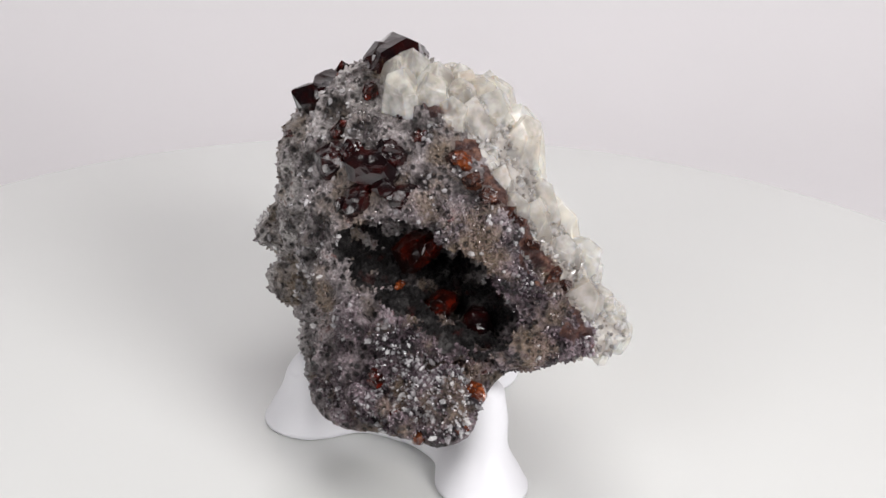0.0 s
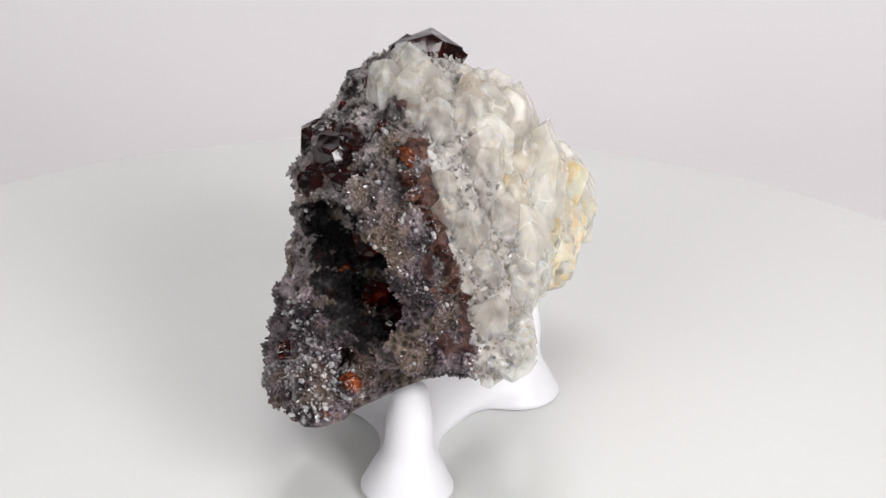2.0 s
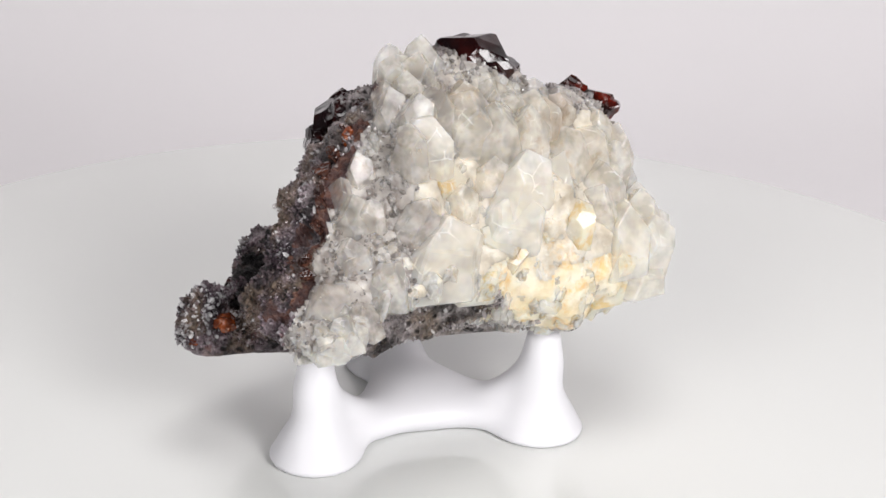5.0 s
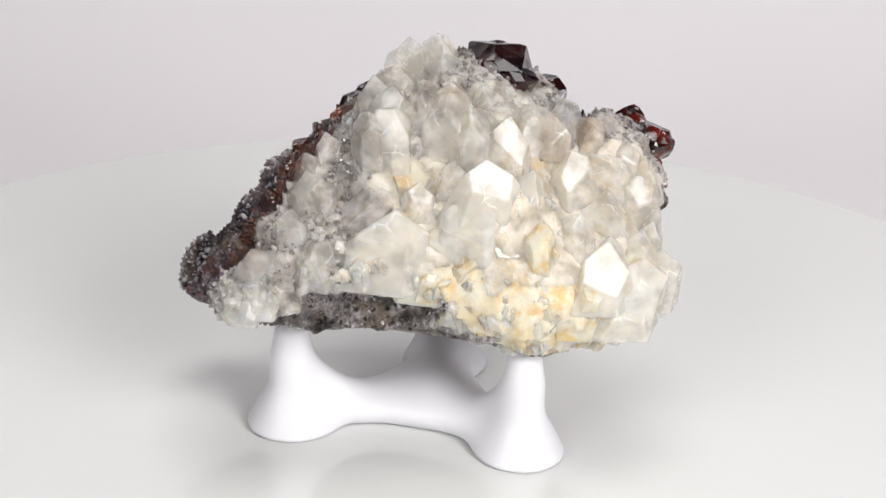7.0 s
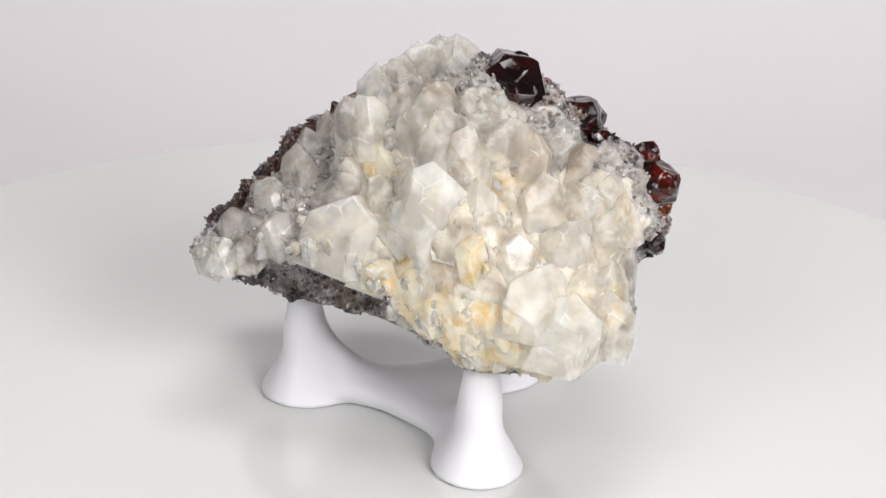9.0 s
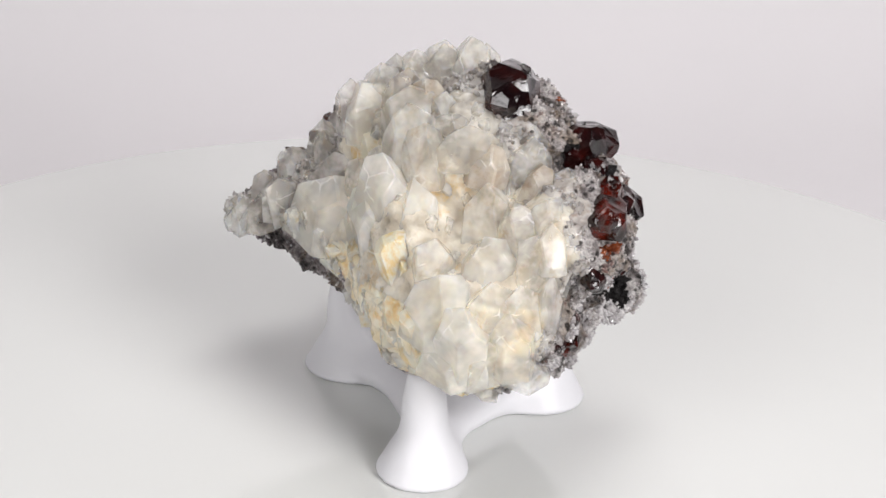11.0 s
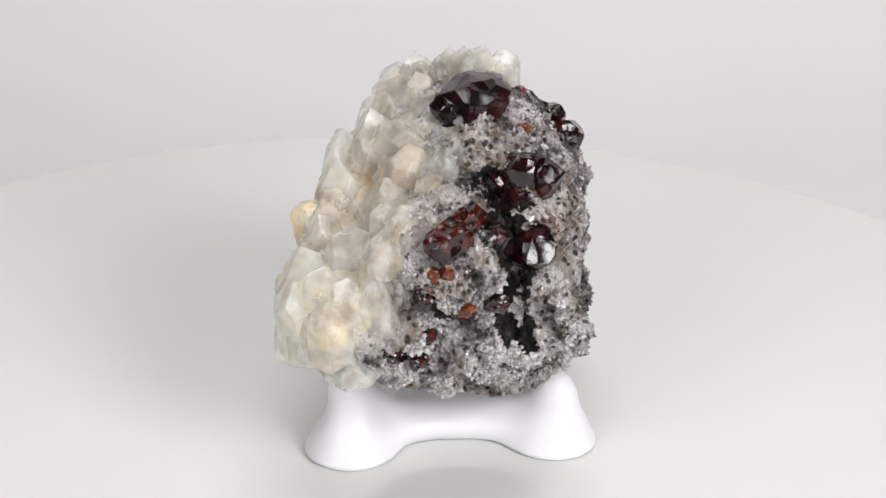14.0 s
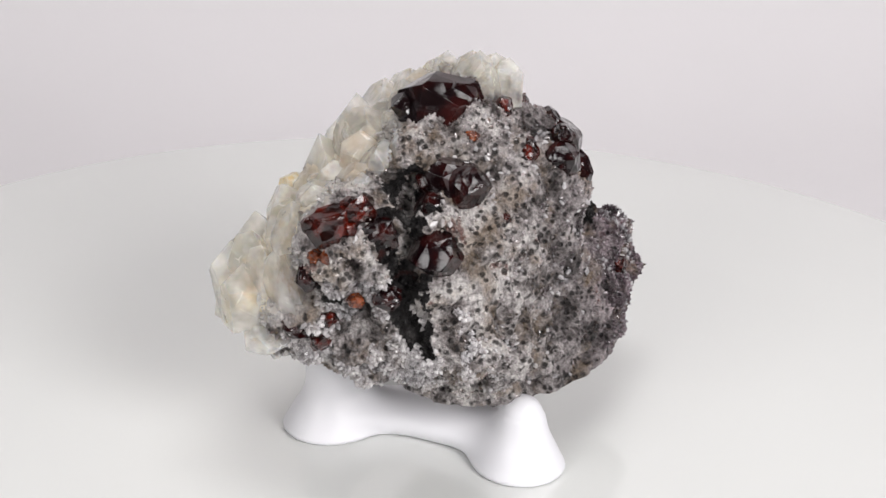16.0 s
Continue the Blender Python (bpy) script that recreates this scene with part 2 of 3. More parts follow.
# ---- the paper sweep and the room ----
def sweep():
    """Paper floor that curves up into the rear wall."""
    profile = [(-0.75, -0.035), (0.20, -0.035)]
    for k in range(13):
        a = radians(90 * k / 12)
        profile.append((0.24 + 0.16 * math.sin(a), 0.125 - 0.16 * math.cos(a)))
    profile += [(0.402, 0.45), (0.404, 0.80)]
    rows = [[(x, y, z) for y, z in profile] for x in np.linspace(-0.62, 0.62, 9)]
    n = len(profile)
    points = [p for r in rows for p in r]
    faces = [(i * n + k, (i + 1) * n + k, (i + 1) * n + k + 1, i * n + k + 1) for i in range(8) for k in range(n - 1)]
    ob = smooth(part("backdrop", (points, faces), PAPER))
    thick = ob.modifiers.new("thickness", "SOLIDIFY")
    thick.thickness, thick.offset = 0.003, -1.0
    return tagged(ob, "seamless white paper backdrop sweeping up behind the turntable", "backdrop", kind="structure")


def slab(name, x0, x1, y0, y1, z0, z1, mat, label):
    bm = bmesh.new()
    bmesh.ops.create_cube(bm, size=1, matrix=Matrix.LocRotScale(((x0 + x1) / 2, (y0 + y1) / 2, (z0 + z1) / 2), None, (x1 - x0, y1 - y0, z1 - z0)))
    return tagged(part(name, bm, mat), label, "wall", kind="structure")


sweep()
slab("wall_west", -0.63, -0.62, -0.75, 0.42, -0.04, 0.8, ROOM, "plain dim grey side wall of the studio")
slab("wall_east", 0.62, 0.63, -0.75, 0.42, -0.04, 0.8, ROOM, "plain dim grey side wall of the studio")
slab("wall_south", -0.63, 0.63, -0.76, -0.75, -0.04, 0.8, ROOM, "plain dim grey wall behind the camera")
slab("ceiling", -0.63, 0.63, -0.76, 0.42, 0.8, 0.81, ROOM, "plain dim grey ceiling of the studio")


# ---- the turntable ----
def lathe(profile, steps):
    """A turned body from (radius, height) pairs; it closes at radius 0."""
    points, faces, rings = [], [], []
    for r, z in profile:
        if r == 0:
            rings.append([len(points)] * steps)
            points.append((0, 0, z))
        else:
            rings.append(list(range(len(points), len(points) + steps)))
            points += [(r * math.cos(2 * math.pi * k / steps), r * math.sin(2 * math.pi * k / steps), z) for k in range(steps)]
    for a, b in zip(rings, rings[1:]):
        for k in range(steps):
            q = [a[k], a[(k + 1) % steps], b[(k + 1) % steps], b[k]]
            faces.append(tuple(dict.fromkeys(q)))
    return points, faces


def build_turntable():
    thing = tagged(new("turntable"), "round glossy white acrylic turntable carrying the display stand", "turntable")
    thing.location = (0, 0, -0.035)
    edge = [(0.1535 + 0.0025 * math.sin(a), 0.0325 + 0.0025 * math.cos(a)) for a in np.linspace(0, math.pi, 13)]
    platter = smooth(part("platter", lathe([(0, 0.035), (0.10, 0.035)] + edge + [(0.15, 0.0298), (0.0, 0.0298)], 160), ACRYLIC, thing, "thin glossy white acrylic disc"))
    smooth(part("base", lathe([(0, 0.0297), (0.085, 0.0297), (0.088, 0.027), (0.09, 0.004), (0.086, 0.0005), (0, 0.0005)], 96), STAND_WHITE, thing))
    return thing, platter


turntable, platter = build_turntable()

# ---- the display stand: three flared legs grown together ----
LEGS = [(9.7, -26.0, 22.6), (8.6, 19.1, 22.6), (-24.1, -2.8, 14.5)]
HUB = (-3.6, -1.6, 2.9)


def capsule(p, a, b, wide, high):
    """How deep p lies in a rod from a to b, wide across and high upright."""
    a, b = np.array(a), np.array(b)
    f = np.clip(((p - a) @ (b - a)) / ((b - a) @ (b - a)), 0, 1)
    q = p - a - f[:, None] * (b - a)
    return (1 - np.sqrt((q[:, 0] ** 2 + q[:, 1] ** 2) / wide ** 2 + q[:, 2] ** 2 / high ** 2)) * min(wide, high)


def stand_depth(p):
    near = []
    for x, y, top in LEGS:
        r = np.hypot(p[:, 0] - x, p[:, 1] - y)
        z = np.clip(p[:, 2], 0, None)
        wide = 3.9 + 4.9 * np.exp(-(z / 4.4) ** 1.3) - 0.035 * z - 0.9 * np.clip((1.0 - p[:, 2]) / 1.0, 0, 1) ** 2
        cap = 3.3 - np.sqrt(r ** 2 + np.clip(p[:, 2] - (top - 3.3), 0, None) ** 2)
        near.append(np.where(p[:, 2] > top - 3.3, np.minimum(wide - r, cap), wide - r))
        near.append(capsule(p, (x, y, 3.4), HUB, 4.2, 2.3))
        near.append(capsule(p, (x, y, top * 0.62), (0.5 * x + 0.5 * HUB[0], 0.5 * y + 0.5 * HUB[1], 3.0), 2.1, 2.1))
    near.append(capsule(p, HUB, (HUB[0] + 0.5, HUB[1], HUB[2]), 6.0, 2.2))
    soft = 1.9
    blend = soft * np.log(sum(np.exp(np.clip(d, -60, 40) / soft) for d in near))
    return np.minimum(blend, p[:, 2])


def build_stand():
    thing = tagged(new("display_stand"), "glossy white plastic three-legged mineral display stand on the turntable", "display stand")
    points, faces = skin(stand_depth, (-38, -40, -1), (24, 33, 25), 0.6)
    e = 0.4 * np.eye(3)
    normals = -np.stack([stand_depth(points + v) - stand_depth(points - v) for v in e], 1)
    normals /= np.linalg.norm(normals, axis=1)[:, None] + 1e-9
    centre = points[faces].mean(1)
    gap = np.stack([np.hypot(centre[:, 0] - x, centre[:, 1] - y) for x, y, top in LEGS], 1)
    nearest, close = gap.argmin(1), gap.min(1) < 9.6
    groups = [("leg", close & (nearest == k), STAND_WHITE, "") for k in range(3)] + [("web", ~close, STAND_WHITE, "curved web joining the legs")]
    pieces(points, faces, groups, thing, (0, 0, 0), normals)
    return thing


stand = build_stand()

# ---- the specimen's body, in millimetres: lumps, hollows and a sawn underside ----
LUMPS = [
    (1.4, 5.6, 35.3, 7.6, 25.0, 19.5), (-9.7, -10.8, 17.0, 13.2, 24.9, 22.4), (-5.7, 5.7, 48.8, 19.7, 17.4, 25.4),
    (5.9, -20.6, 40.4, 13.2, 11.5, 18.1), (-8.4, 15.4, 32.8, 26.2, 11.1, 9.8), (-14.9, -3.1, 32.5, 10.4, 16.2, 19.0),
    (12.3, 11.5, 43.8, 6.4, 15.6, 13.5), (-1.5, -25.1, 23.8, 10.6, 23.1, 6.5), (1.4, 26.8, 36.0, 15.4, 15.9, 12.2),
    (4.5, -8.6, 56.4, 12.4, 8.0, 13.8), (-13.1, 29.1, 50.7, 11.2, 11.3, 9.8), (-19.9, 12.3, 47.2, 10.3, 15.3, 12.5),
    (-5.5, -13.4, 51.2, 16.5, 8.9, 11.8), (13.2, -15.6, 38.5, 15.4, 22.6, 11.7), (10.5, -28.6, 35.0, 23.4, 10.0, 5.2),
    (2.6, -44.5, 27.4, 5.0, 4.3, 7.0), (-12.0, 25.2, 27.6, 6.1, 5.8, 5.1), (7.3, 21.2, 26.2, 8.7, 4.0, 8.0),
    (-1.1, -36.0, 20.5, 4.8, 4.1, 4.7), (-24.4, 4.3, 28.1, 9.1, 4.9, 7.0)]
CAVITY = [(-12.5, -22.0, 45.5, 6.5, 10.0, 6.0), (-5.0, -24.5, 45.5, 9.0, 12.0, 7.5), (2.0, -29.0, 43.0, 9.5, 15.0, 8.0),
          (8.0, -32.0, 39.5, 7.5, 13.0, 6.5), (5.5, -22.5, 40.5, 8.0, 11.0, 6.5)]
ARCH = [(30.5, -14.0, 28.5, 9.5, 13.0, 11.2), (26.0, -3.0, 30.0, 9.0, 12.0, 11.4)]
CLEFT = [(-19.5, 21.5, 59.5, 5.0, 5.0, 5.0), (-25.5, 26.5, 53.5, 5.0, 4.5, 6.5), (-26.5, 26.5, 44.5, 4.5, 3.8, 7.5), (-26.5, 25.0, 36.0, 3.8, 3.0, 5.0), (-19.0, 39.0, 41.0, 4.0, 5.0, 3.5)]
SADDLE = [(-18.0, 12.0, 72.5, 5.8, 6.5, 5.6)]
HOLLOWS = CAVITY + ARCH + CLEFT + SADDLE


def body(p, carved=True):
    """How deep the points p lie inside the specimen's body, in millimetres."""
    total = np.zeros(len(p))
    for x, y, z, a, b, c in LUMPS:
        total += np.exp(2 - 2 * (((p[:, 0] - x) / a) ** 2 + ((p[:, 1] - y) / b) ** 2 + ((p[:, 2] - z) / c) ** 2))
    depth = 4 * np.log(total + 1e-6)
    if carved:
        for x, y, z, a, b, c in HOLLOWS:
            d = np.sqrt(((p[:, 0] - x) / a) ** 2 + ((p[:, 1] - y) / b) ** 2 + ((p[:, 2] - z) / c) ** 2)
            depth = np.minimum(depth, (d - 1) * min(a, b, c))
    return np.minimum(depth, (p[:, 2] - 22.5 - 0.29 * (p[:, 0] - 9)) * 0.96)


def outward(p):
    """The unit normals of the body at the points p."""
    e = 0.6 * np.eye(3)
    n = -np.stack([body(p + v) - body(p - v) for v in e], 1)
    return n / (np.linalg.norm(n, axis=1)[:, None] + 1e-9)


def pale(p):
    """Above 0 where the pale crystals cover the body, below 0 on the dark matrix."""
    return p[:, 0] - 28 + 0.45 * p[:, 1] + 0.47 * p[:, 2]


def in_any(p, rows, grow):
    """Which points lie inside any of the ellipsoids, grown by a factor."""
    hit = np.zeros(len(p), bool)
    for x, y, z, a, b, c in rows:
        hit |= ((p[:, 0] - x) / a) ** 2 + ((p[:, 1] - y) / b) ** 2 + ((p[:, 2] - z) / c) ** 2 < grow ** 2
    return hit


# ---- crystals ----
def carve(bm, planes):
    """Cut a closed convex bmesh by planes (point, normal), keeping the inner side closed."""
    for co, no in planes:
        out = bmesh.ops.bisect_plane(bm, geom=list(bm.verts) + list(bm.edges) + list(bm.faces), plane_co=co, plane_no=no, clear_outer=True, dist=1e-5)
        edges = [g for g in out["geom_cut"] if isinstance(g, bmesh.types.BMEdge)]
        if len(edges) > 2:
            bmesh.ops.edgenet_fill(bm, edges=edges)


def block(rng, kind, flat):
    """One closed crystal about 1 in radius: a pointed prism, a many-faced bud or a splinter."""
    bm = bmesh.new()
    planes = []
    if kind == "tooth":
        turn = rng.random() * 6
        for k in range(6):
            a = turn + 1.0472 * (k + rng.uniform(-0.14, 0.14))
            no = Vector((math.cos(a), math.sin(a), rng.uniform(0.1, 0.38)))
            planes.append((no * rng.uniform(0.74, 0.96), no))
        for k in range(3):
            a, lean = turn + 2.094 * k + rng.uniform(-0.3, 0.3), rng.uniform(0.6, 1.3)
            no = Vector((math.cos(a) * lean, math.sin(a) * lean, 1)).normalized()
            planes.append((Vector((0, 0, rng.uniform(0.95, 1.12))), no))
        planes.append(((0, 0, -0.9), (0, 0, -1)))
    elif kind == "point":
        n, turn = 6, rng.random() * 6
        for k in range(n):
            a = turn + 2 * math.pi * (k + rng.uniform(-0.1, 0.1)) / n
            no = Vector((math.cos(a), math.sin(a), rng.uniform(0.04, 0.26)))
            planes.append((no * rng.uniform(0.66, 0.98), no))
        lean_turn = rng.random() * 6
        for k in range(3):
            a, lean = lean_turn + 2.094 * k + rng.uniform(-0.4, 0.4), rng.uniform(0.35, 1.3)
            no = Vector((math.cos(a) * lean, math.sin(a) * lean, 1)).normalized()
            planes.append((Vector((0, 0, rng.uniform(0.85, 1.1))), no))
        planes.append(((0, 0, rng.uniform(0.72, 1.0)), (rng.uniform(-0.3, 0.3), rng.uniform(-0.3, 0.3), 1)))
        planes.append(((0, 0, -0.9), (0, 0, -1)))
    else:
        count = 20 if kind == "bud" else 9
        for k in range(count):
            z, a = 1 - 2 * (k + 0.5) / count, 2.39996 * k
            w = math.sqrt(1 - z * z)
            no = (Vector((w * math.cos(a), w * math.sin(a), z)) + Vector([rng.uniform(-0.25, 0.25) for i in range(3)])).normalized()
            planes.append((no * (rng.uniform(0.74, 0.96) if kind == "bud" else rng.uniform(0.3, 0.9)), no))
    bmesh.ops.create_cube(bm, size=2.6 if kind in ("point", "tooth") else 2.1)
    carve(bm, planes)
    for v in bm.verts:
        v.co.y *= flat
    return bm


def facets(seed, flat, kind):
    """A crystal: one block, or for buds three blocks grown into each other; edges slightly blunt."""
    rng = random.Random(seed)
    bm = block(rng, kind, flat)
    if kind == "bud":
        for k in range(4):
            extra = block(rng, kind, flat)
            turn = Matrix.Translation([rng.uniform(-0.55, 0.55) for i in range(3)]) @ Euler([rng.random() * 6 for i in range(3)]).to_matrix().to_4x4() @ Matrix.Scale(rng.uniform(0.35, 0.66), 4)
            bmesh.ops.transform(extra, matrix=turn, verts=extra.verts)
            me = bpy.data.meshes.new("extra")
            extra.to_mesh(me)
            extra.free()
            bm.from_mesh(me)
            bpy.data.meshes.remove(me)
    elif kind == "point" and rng.random() < 0.65:
        for k in range(rng.choice((1, 1, 2))):
            extra = block(rng, kind, flat)
            a = rng.random() * 6.28
            turn = Matrix.Translation((0.55 * math.cos(a), 0.55 * math.sin(a), rng.uniform(-0.35, 0.0))) @ Euler([rng.uniform(-0.25, 0.25) for i in range(3)]).to_matrix().to_4x4() @ Matrix.Scale(rng.uniform(0.45, 0.7), 4)
            bmesh.ops.transform(extra, matrix=turn, verts=extra.verts)
            me = bpy.data.meshes.new("extra")
            extra.to_mesh(me)
            extra.free()
            bm.from_mesh(me)
            bpy.data.meshes.remove(me)
    bmesh.ops.bevel(bm, geom=list(bm.edges), offset=0.06 if kind == "tooth" else 0.03 if kind == "point" else 0.02, segments=1, affect="EDGES", clamp_overlap=True)
    bmesh.ops.recalc_face_normals(bm, faces=bm.faces)
    return bm


def shapes(name, kind, mats, count, flat=0.85):
    """Meshes to share: for each material, a few forms."""
    made = {}
    for mat in mats:
        made[mat.name] = []
        for k in range(count):
            me = bpy.data.meshes.new(name)
            bm = facets(100 + 7 * k + len(mat.name), flat, kind)
            bm.to_mesh(me)
            bm.free()
            me.materials.append(mat)
            made[mat.name].append(me)
    return made


BASE = Vector((0, 0, 0.020))
specimen = tagged(new("mineral_specimen"), "mineral specimen of pale calcite, grey druse and dark red crystals", "mineral specimen")


def set_crystal(name, me, place, axis, size, spin, parent, label=""):
    ob = part(name, me, None, parent, label)
    turn = Vector(axis).to_track_quat("Z", "Y").to_matrix().to_4x4() @ Matrix.Rotation(spin, 4, "Z")
    ob.matrix_basis = Matrix.Translation(Vector(place) * 0.001 - BASE) @ turn @ Matrix.Diagonal((*[s * 0.001 for s in size], 1))
    return ob


def crust_depth(p):
    """The body, drawn in where loose pale crystals stand on it."""
    return np.minimum(body(p) + 0.35 - (1.9 - 1.5 / (1 + np.exp((p[:, 2] - 41) / 3))) / (1 + np.exp(-pale(p) / 1.5)), (p[:, 2] - 22.5 - 0.29 * (p[:, 0] - 9)) * 0.96)


def relief(points, normals):
    """Knobs and pits of the crust, in millimetres along the normals."""
    push = []
    for p in points:
        v = Vector(p)
        a = noise.noise(v * 0.14) + 0.6 * noise.noise(v * 0.31)
        b = noise.cell(v * 0.9) * 0.35 + noise.noise(v * 0.75) * 0.7 + noise.noise(v * 1.7) * 0.35
        pit = max(0.0, -noise.noise(v * 0.21 + Vector((3, 7, 1))) - 0.12)
        push.append((1.9 * a + 0.8 * b, 7.0 * pit))
    cutflat = np.clip((points[:, 2] - 22.5 - 0.29 * (points[:, 0] - 9)) / 1.5, 0.05, 1)
    light = 1 / (1 + np.exp(-pale(points) / 1.5))
    push = np.array(push)
    return points + normals * ((push[:, 0] * (1 - 0.4 * light) - push[:, 1] * (1 - 0.9 * light)) * cutflat)[:, None]


def smoky_zone(p):
    """The grey, glassy strip of calcite along the dark matrix, broad in front and narrow at the rear."""
    wander = 4 * np.array([noise.noise(Vector(v) * 0.15) for v in p])
    return pale(p) + wander < np.clip(9 - 0.28 * p[:, 1], 3.5, 15)


def low_zone(p):
    """The yellow-stained foot of the calcite."""
    wander = 6 * np.array([noise.noise(Vector(v) * 0.13 + Vector((9, 0, 0))) for v in p])
    return (p[:, 2] + wander < 41) & (p[:, 1] > -14)


def build_body():
    points, faces = skin(crust_depth, (-38, -54, 6), (38, 50, 80), 0.75)
    points = relief(points, outward(points))
    side = pale(points) + np.array([6 * noise.noise(Vector(p) * 0.16) for p in points])
    bottom = points[:, 2] < 23.4 + 0.29 * (points[:, 0] - 9)
    arch = in_any(points, ARCH, 1.1)
    light = (side > 0) & ~arch & ~bottom
    bright = light[faces].sum(1) >= 2
    centre = points[faces].mean(1)
    smoky, low = smoky_zone(centre), low_zone(centre)
    crest = centre[:, 2] + 5 * np.array([noise.noise(Vector(p) * 0.12) for p in centre]) > 60
    wander = np.array([noise.noise(Vector(p) * 0.3) for p in centre])
    ragged = centre + 2.4 * wander[:, None]
    # the lining's painted shade keeps to the hollows; the cavity's lit upper wall stays matrix
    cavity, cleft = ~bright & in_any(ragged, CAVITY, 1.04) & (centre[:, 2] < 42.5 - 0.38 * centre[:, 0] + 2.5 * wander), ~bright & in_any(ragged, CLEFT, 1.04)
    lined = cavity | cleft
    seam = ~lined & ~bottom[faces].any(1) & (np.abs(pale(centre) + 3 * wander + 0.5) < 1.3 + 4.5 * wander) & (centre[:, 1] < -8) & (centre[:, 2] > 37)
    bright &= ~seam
    pieces(points, faces, [("dark_matrix", ~bright & ~lined & ~seam, MATRIX, "dark grey-brown porous druzy matrix, pore shade painted in"),
                           ("cavity_lining", cavity, LINING, "dark glossy druse lining of the deep cavity, its shade put into the colour"),
                           ("cleft_lining", cleft & ~cavity, LINING, "dark glossy druse lining of the rear cleft, its shade put into the colour"),
                           ("rusty_seam", seam, SEAM, "rust-brown seam between matrix and calcite"),
                           ("smoky_crust", bright & smoky, SMOKY_CRUST, "smoky grey calcite crust beside the dark matrix, darkened as gap shade"),
                           ("clear_crust", bright & ~smoky & crest, CLEAR_CRUST, "greyish glassy calcite crust, darkened as gap shade"),
                           ("yellow_crust", bright & ~smoky & ~crest & low, YELLOW_CRUST, "yellow-stained calcite crust, slightly darkened as gap shade"),
                           ("cream_crust", bright & ~smoky & ~crest & ~low, CREAM_CRUST, "cream-white calcite crust, darkened as gap shade")], specimen, BASE, None)
    return points, faces, bright, ~bright & ~lined & ~seam, lined


skin_points, skin_faces, skin_bright, skin_dark, skin_lined = build_body()

# x, y, z, half width and half height in millimetres
CREST_CRYSTALS = [
    (-6.5, -3.5, 74.6, 4.2, 4.4), (-1.5, -5.5, 73.8, 3.8, 4.0), (3.0, -8.0, 72.0, 3.4, 3.4), (-9.0, -3.5, 74.0, 3.0, 3.0), (-3.2, -9.6, 72.4, 4.4, 4.6), (-8.0, -9.6, 72.4, 3.8, 4.2), (1.0, -12.5, 68.0, 3.6, 4.0)]
CLEAR_CRYSTALS = [
    (10.9, 7.7, 65.3, 5.0, 5.0), (10.6, -7.5, 69.7, 3.6, 3.1), (9.4, 14.4, 63.5, 4.0, 4.5), (1.9, 18.5, 65.7, 4.6, 3.1), (-10.7, 18.2, 64.8, 3.7, 3.6),
    (0.7, 25.3, 56.3, 4.6, 4.1), (-2.1, 30.8, 55.5, 4.1, 3.6), (-6.4, 34.3, 58.0, 3.6, 3.6), (3.1, 32.3, 49.9, 5.6, 4.8), (-5.9, 38.2, 53.5, 3.1, 3.6),
    (4.9, 40.1, 43.6, 4.6, 4.6), (17.0, -0.7, 53.6, 3.0, 3.0), (27.6, -16.7, 44.4, 3.6, 3.6), (32.0, -26.0, 38.2, 2.6, 2.6), (-9.3, 21.6, 63.0, 4.4, 4.0),
    (-3.5, 37.2, 50.3, 3.8, 3.8), (-1.6, 42.2, 31.1, 3.9, 2.4), (-1.1, 40.9, 43.4, 3.4, 3.8)]
CLEAR_CRYSTALS_LOWER = [
    (1.5, 43.6, 38.1, 5.3, 4.3),
    (6.9, 42.7, 35.0, 4.1, 4.1),
    (11.5, 28.9, 49.0, 3.8, 4.0),
    (9.1, 2.3, 67.5, 5.6, 4.6), (17.6, -21.7, 53.0, 4.2, 4.4)]
SMOKY_CRYSTALS = [
    (7.4, -2.3, 69.7, 4.1, 4.1), (-13.6, 27.7, 61.5, 3.1, 2.6), (-6.6, 39.9, 42.4, 3.1, 5.7), (14.5, -23.4, 55.5, 3.7, 4.7), (11.6, -19.7, 59.3, 3.1, 3.7),
    (18.2, -18.2, 52.9, 2.6, 3.1), (23.3, -22.9, 48.1, 3.1, 3.1), (19.5, -8.5, 52.1, 3.8, 3.1), (15.5, -11.1, 64.0, 3.6, 4.1), (15.6, 5.3, 58.2, 3.0, 3.0),
    (29.7, -22.5, 39.3, 3.1, 2.6), (6.1, -13.5, 68.7, 3.5, 4.0), (27.1, -28.5, 41.1, 4.4, 3.9), (20.0, 2.5, 33.5, 3.6, 3.0)]
MILKY_CRYSTALS = [
    (14.6, -6.4, 65.7, 4.6, 4.1), (17.0, 11.2, 56.2, 5.5, 5.7), (13.4, 22.1, 55.2, 4.7, 7.5), (12.8, 34.8, 43.2, 5.5, 5.0),
    (13.1, 37.8, 33.0, 4.5, 3.5), (21.5, -3.8, 47.8, 7.1, 6.1), (10.4, 40.5, 38.2, 5.8, 5.3), 
    (18.9, 8.7, 50.6, 5.7, 5.2)]
